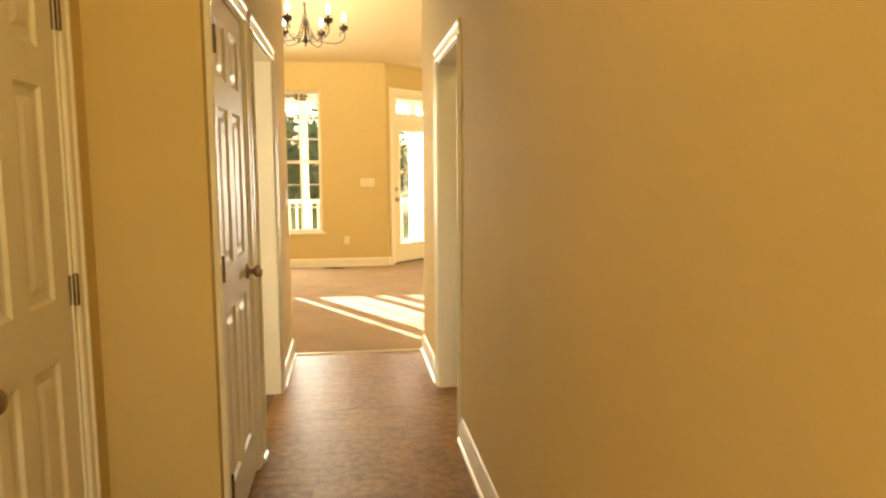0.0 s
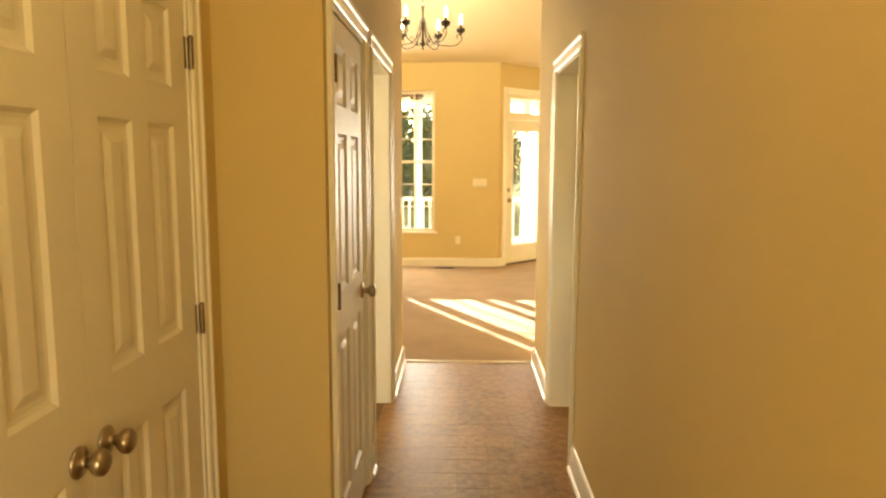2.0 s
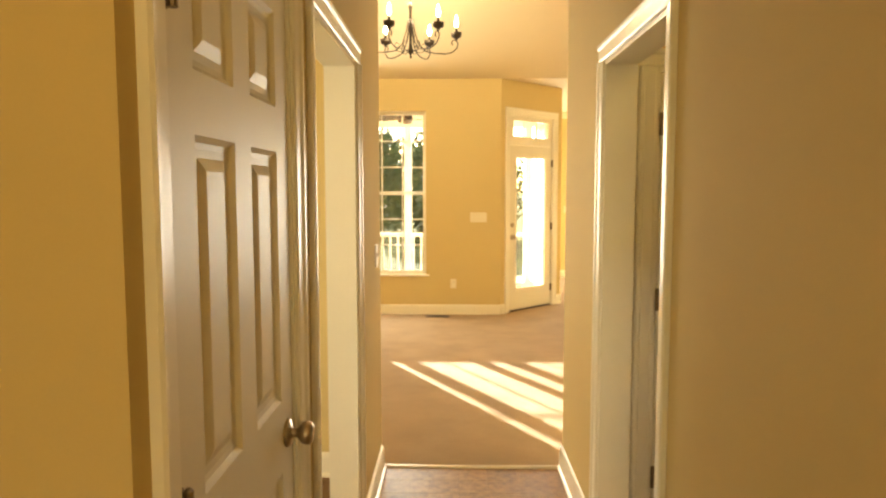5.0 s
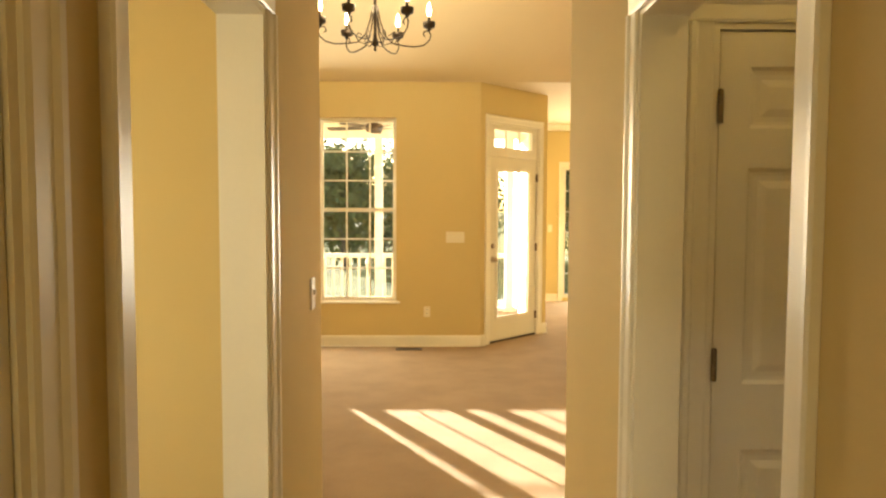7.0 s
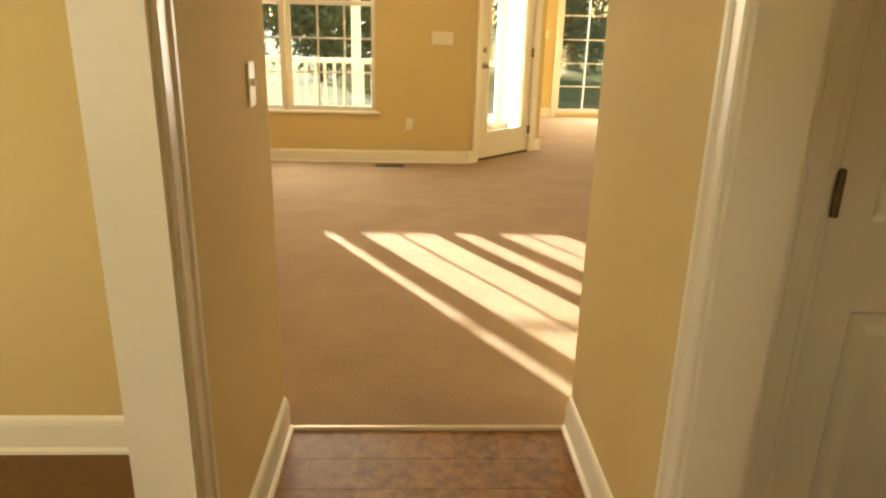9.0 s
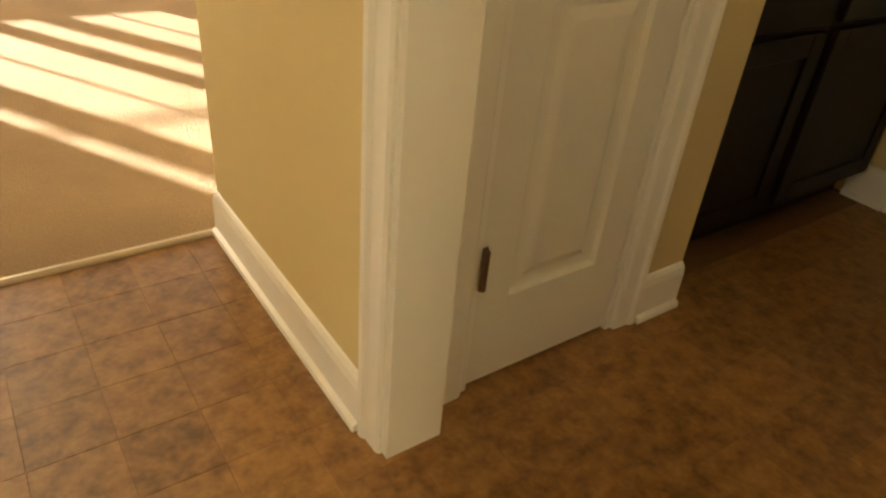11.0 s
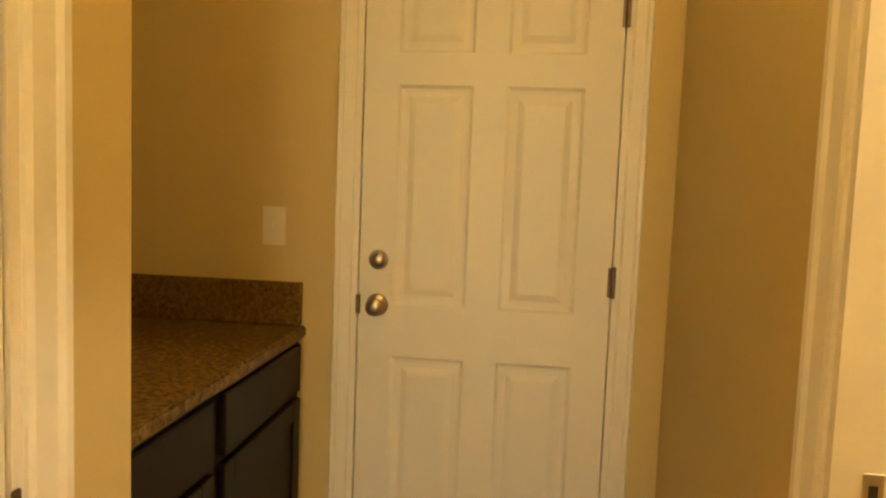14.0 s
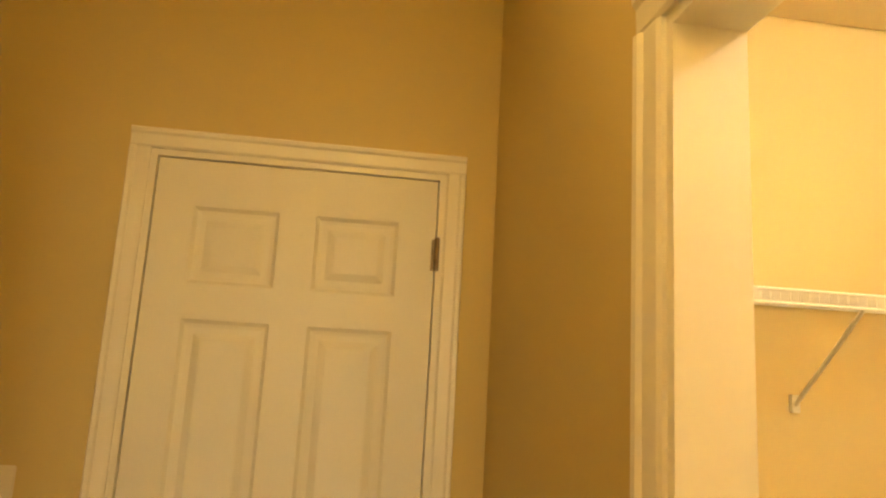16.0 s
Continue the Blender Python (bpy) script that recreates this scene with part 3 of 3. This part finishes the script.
unseen_ceiling_light(1.05, -1.4, H)
unseen_ceiling_light(1.5, -2.7, 2.70)

# ---- chandelier ----
ch = thing("chandelier", "dark bronze six-arm chandelier with lit candle bulbs", "chandelier", pose(-0.48, 2.52, 2.70))
bm = bmesh.new()
lathe(bm, ((0.004, 0), (0.012, 0.012), (0.006, 0.03), (0.02, 0.045), (0.03, 0.065), (0.018, 0.09), (0.012, 0.14), (0.012, 0.42), (0.022, 0.45), (0.008, 0.49)), Matrix(), 14)
part("column", bm, BRONZE, ch, "", True)
bm = bmesh.new()
tube(bm, [(0, 0, 0.48), (0, 0, 1.05)], 0.006, 8)
part("hanging_rod", bm, BRONZE, ch, "", True)
bm = bmesh.new()
lathe(bm, ((0.065, 1.12), (0.065, 1.05), (0.03, 1.03), (0.01, 1.02)), Matrix(), 18)
part("canopy", bm, BRONZE, ch, "", True)
for k in range(6):
    a = radians(8 + 60 * k)
    rot = Matrix.Rotation(a, 4, "Z")
    bm = bmesh.new()
    tube(bm, [rot @ Vector(p) for p in ((0.02, 0, 0.34), (0.035, 0, 0.24), (0.07, 0, 0.13), (0.13, 0, 0.065), (0.21, 0, 0.05), (0.30, 0, 0.045), (0.37, 0, 0.06), (0.415, 0, 0.10), (0.425, 0, 0.14), (0.405, 0, 0.17),
                                       (0.375, 0, 0.165), (0.365, 0, 0.14), (0.38, 0, 0.125))], 0.0055, 7)
    arm = part("arm", bm, BRONZE, ch, "", True)
    bm = bmesh.new()
    tube(bm, [rot @ Vector(p) for p in ((0.03, 0, 0.075), (0.07, 0, 0.05), (0.12, 0, 0.065), (0.145, 0, 0.105), (0.125, 0, 0.135), (0.10, 0, 0.12))], 0.004, 6)
    part("scroll", bm, BRONZE, arm, "", True)
    bm = bmesh.new()
    lathe(bm, ((0.008, 0.165), (0.02, 0.185), (0.045, 0.195), (0.05, 0.235), (0.046, 0.236), (0.042, 0.205), (0.01, 0.20)), rot @ Matrix.Translation((0.41, 0, 0)), 14)
    part("cup", bm, BRONZE, arm, "", True)
    bm = bmesh.new()
    lathe(bm, ((0.012, 0.20), (0.012, 0.275), (0.009, 0.28)), rot @ Matrix.Translation((0.41, 0, 0)), 10)
    part("candle_sleeve", bm, BRONZE, arm, "", True)
    bm = bmesh.new()
    lathe(bm, ((0.008, 0.28), (0.017, 0.305), (0.018, 0.325), (0.010, 0.36), (0.003, 0.385)), rot @ Matrix.Translation((0.41, 0, 0)), 12)
    part("bulb", bm, BULB, arm, "lit candle bulb", True)

# ---- counter and cabinets ----
cb = thing("base_cabinet", "espresso wood base cabinet with two doors and drawers", "cabinet")
FY = -0.755
bm = bmesh.new()
box(bm, 1.425, 2.535, FY, -0.125, 0.10, 0.828)
box(bm, 1.425, 2.535, FY + 0.07, -0.125, 0.0, 0.10)
part("body", bm, ESPRESSO, cb)
for x0, x1 in ((1.46, 1.90), (1.955, 2.505)):
    bm = bmesh.new()
    box(bm, x0, x1, FY - 0.019, FY, 0.665, 0.815)
    bev(bm, 0.004)
    part("drawer_front", bm, ESPRESSO, cb)
    bm = bmesh.new()
    box(bm, x0 + 0.055, x1 - 0.055, FY - 0.010, FY - 0.001, 0.17, 0.59)
    dr = part("cabinet_door", bm, ESPRESSO, cb)
    for nm, a, b, c, d in (("stile", x0, x0 + 0.06, 0.115, 0.645), ("stile", x1 - 0.06, x1, 0.115, 0.645), ("rail", x0 + 0.06, x1 - 0.06, 0.115, 0.175), ("rail", x0 + 0.06, x1 - 0.06, 0.585, 0.645)):
        bm = bmesh.new()
        box(bm, a, b, FY - 0.019, FY, c, d)
        bev(bm, 0.002)
        part(nm, bm, ESPRESSO, dr)
ct = thing("countertop", "polished brown speckled granite countertop with backsplash", "countertop")
bm = bmesh.new()
box(bm, 1.422, 2.537, FY - 0.024, -0.123, 0.830, 0.868)
bev(bm, 0.006, 2)
part("slab", bm, GRANITE, ct)
bm = bmesh.new()
box(bm, 2.517, 2.537, FY - 0.01, -0.145, 0.869, 1.003)
bev(bm, 0.003)
part("side_splash", bm, GRANITE, ct)
bm = bmesh.new()
box(bm, 1.424, 2.537, -0.143, -0.123, 0.869, 1.003)
bev(bm, 0.003)
part("back_splash", bm, GRANITE, ct)

# ---- laundry wire shelf ----
ws = thing("wire_shelf", "white coated wire shelf with diagonal brace", "shelf")
for k in range(16):
    bm = bmesh.new()
    x = 2.235 + k * 0.02
    tube(bm, [(x, -3.38, 1.77), (x, -2.0, 1.77)], 0.0022 if 0 < k < 15 else 0.004, 6)
    part("wire", bm, WIRE, ws)
bm = bmesh.new()
tube(bm, [(2.235, -3.38, 1.735), (2.235, -2.0, 1.735)], 0.004, 6)
part("front_lip", bm, WIRE, ws)
bm = bmesh.new()
for k in range(52):
    y = -3.37 + k * 0.0265
    tube(bm, [(2.535, y, 1.774), (2.236, y, 1.774), (2.234, y, 1.735)], 0.0016, 4)
tagged(part("cross_wires", bm, WIRE, ws), kind="stuff")
for y in (-2.78, -2.2):
    bm = bmesh.new()
    tube(bm, [(2.24, y, 1.735), (2.53, y, 1.48)], 0.006, 6)
    box(bm, 2.525, 2.54, y - 0.012, y + 0.012, 1.46, 1.51)
    part("brace", bm, WIRE, ws)

# ---- outside ----
bm = bmesh.new()
g = 400
vs = [bm.verts.new(v) for v in ((-g, -g, -0.75), (g, -g, -0.75), (g, g, -0.75), (-g, g, -0.75))]
bm.faces.new(vs)
solid("ground", bm, GRASS, "green lawn", "ground")
PY = 7.25
sd = thing("clapboard_siding", "white lapped clapboard siding on porch side", "siding", kind="structure")
for k in range(20):
    bm = bmesh.new()
    prism(bm, ((1.199, 0), (1.180, 0), (1.190, 0.145), (1.199, 0.145)), Matrix(((1, 0, 0, 0), (0, 0, 1, 5.66), (0, 1, 0, -0.1 + 0.142 * k), (0, 0, 0, 1))), 2.87)
    part("clapboard", bm, PORCH, sd)
bm = bmesh.new()
for k in range(24):
    box(bm, -6.0, 1.18, 4.86 + k * 0.107, 4.86 + k * 0.107 + 0.10, -0.14, -0.06)
solid("porch_floor", bm, DECK, "pale painted porch boards", "porch")
bm = bmesh.new()
box(bm, -6.0, 0.3, 4.86, PY + 0.35, 2.75, 2.85)
box(bm, 0.3, 1.18, 5.75, PY + 0.35, 2.75, 2.85)
box(bm, -6.0, 1.18, PY - 0.09, PY + 0.09, 2.52, 2.75)
solid("porch_roof", bm, PORCH, "white porch ceiling and beam", "porch")
# Posts at -2.42 and -3.36 are unseen, placed to shade the carpet's sun patches.
for x in (-0.82, -2.42, -3.36, -5.6, 1.08):
    post = thing("porch_post", "white square porch post", "post", pose(x, PY, -0.06), "porch posts")
    bm = bmesh.new()
    box(bm, -0.057, 0.057, -0.057, 0.057, 0, 2.58)
    bev(bm, 0.006)
    part("shaft", bm, PORCH, post)
    bm = bmesh.new()
    box(bm, -0.09, 0.09, -0.09, 0.09, 0, 0.14)
    bev(bm, 0.008)
    part("plinth", bm, PORCH, post)
rl = thing("porch_railing", "white porch railing with square balusters", "railing")
for z0, z1 in ((0.02, 0.07), (0.80, 0.86)):
    bm = bmesh.new()
    box(bm, -5.5, 1.0, PY - 0.035, PY + 0.035, z0, z1)
    part("rail", bm, PORCH, rl)
me = None
for k in range(52):
    x = -5.45 + k * 0.124
    if me is None:
        bm = bmesh.new()
        box(bm, -0.016, 0.016, -0.016, 0.016, 0.07, 0.80)
        me = done("baluster", bm, PORCH)
    b = new("baluster", me)
    b.location = (x, PY, 0)
    b.parent = rl
fan = thing("porch_fan", "brown porch ceiling fan at rest", "ceiling fan", pose(-0.77, 5.9, 2.70))
bm = bmesh.new()
lathe(bm, ((0.03, 0.05), (0.07, 0.045), (0.06, -0.05), (0.015, -0.06), (0.015, -0.12), (0.09, -0.13), (0.115, -0.17), (0.10, -0.23), (0.05, -0.25)), Matrix(), 18)
part("motor", bm, FAN, fan, "", True)
for k in range(5):
    bm = bmesh.new()
    m = Matrix.Rotation(radians(20 + 72 * k), 4, "Z") @ Matrix.Translation((0, 0, -0.19)) @ Matrix.Rotation(radians(10), 4, "X")
    box(bm, 0.10, 0.20, -0.018, 0.018, -0.004, 0.004, m)
    box(bm, 0.18, 0.62, -0.065, 0.065, 0.004, 0.010, m)
    part("blade", bm, FAN, fan)


def tree(x, y, h, spread, seed, dense, name="tree", low=0.25):
    rnd = random.Random(seed)
    th = thing("tree", "leafy green tree beyond the porch", "tree", pose(x, y, -0.75), "trees in the yard")
    bm = bmesh.new()
    top = (rnd.uniform(-.3, .3), rnd.uniform(-.3, .3), h)
    tube(bm, [(0, 0, 0), (top[0] * .3, top[1] * .3, h * .4), (top[0], top[1], h)], h * 0.022, 8, 0.15)
    tips = []
    for k in range(26):
        z = h * rnd.uniform(low, 0.97)
        a = rnd.uniform(0, math.tau)
        r = spread * (1.15 - z / h) * rnd.uniform(0.5, 1.1) + 0.2
        p = Vector((top[0] * z / h, top[1] * z / h, z))
        q = p + Vector((math.cos(a) * r, math.sin(a) * r, r * rnd.uniform(0.0, 0.5)))
        tube(bm, [p, (p + q) / 2 + Vector((0, 0, 0.1)), q], h * 0.006, 5, 0.3)
        tips += [p.lerp(q, u) for u in (0.4, 0.6, 0.8, 1.0, 1.05)]
    part("trunk", bm, BARK, th)
    verts, faces = [], []
    for p in tips:
        for _ in range(dense):
            c = p + Vector((rnd.gauss(0, 1), rnd.gauss(0, 1), rnd.gauss(0, .8))) * spread * 0.16
            u = Vector((rnd.gauss(0, 1), rnd.gauss(0, 1), rnd.gauss(0, 1))).normalized()
            v = u.orthogonal().normalized()
            s = rnd.uniform(0.09, 0.19)
            i = len(verts)
            verts += [c - u * s, c + v * s * .45, c + u * s, c - v * s * .45]
            faces.append((i, i + 1, i + 2, i + 3))
    me = bpy.data.meshes.new("crown")
    me.from_pydata(verts, [], faces)
    me.materials.append(LEAF)
    crown = new("crown", me)
    crown.parent = th
    tagged(crown, kind="stuff")


tree(-3.2, 22, 4.0, 2.6, 1, 45, low=0.05)
tree(-0.9, 24, 6.6, 2.2, 2, 4)
tree(-5.4, 34, 5.0, 3.0, 3, 45, low=0.05)
tree(1.0, 28, 4.0, 3.0, 4, 45, low=0.05)
tree(-2.6, 32, 4.2, 3.6, 5, 45, low=0.05)
tree(5.5, 28, 4.8, 3.2, 6, 40, low=0.05)
tree(8.5, 32, 5.0, 3.2, 7, 40, low=0.05)

# ---- floor tiles ----
P = 0.1555
bm = bmesh.new()
box(bm, 0.0004, P - 0.0004, 0.0004, P - 0.0004, -0.006, 0.0)
bev(bm, 0.0005)
tile_mesh = done("tile", bm, TILE)
rest = bmesh.new()
for i in range(-6, 20):
    for j in range(1, 43):
        x, y = 0.085 + i * P, -0.018 - j * P
        hall = x < 0.53 and x + P > -0.86 and (x + P > -0.5 or y < -2.89) and y > -6.6
        mud = x + P > 0.53 and x < 2.5 and -2.0 < y < -0.80
        if not (hall or mud):
            continue
        if y > -3.3:
            t = new("tile", tile_mesh)
            t.location = (x, y, 0)
            t.parent = floor
        else:
            box(rest, x + 0.0007, x + P - 0.0007, y + 0.0007, y + P - 0.0007, -0.006, 0.0)
tagged(part("tiles", rest, TILE, floor), kind="stuff")
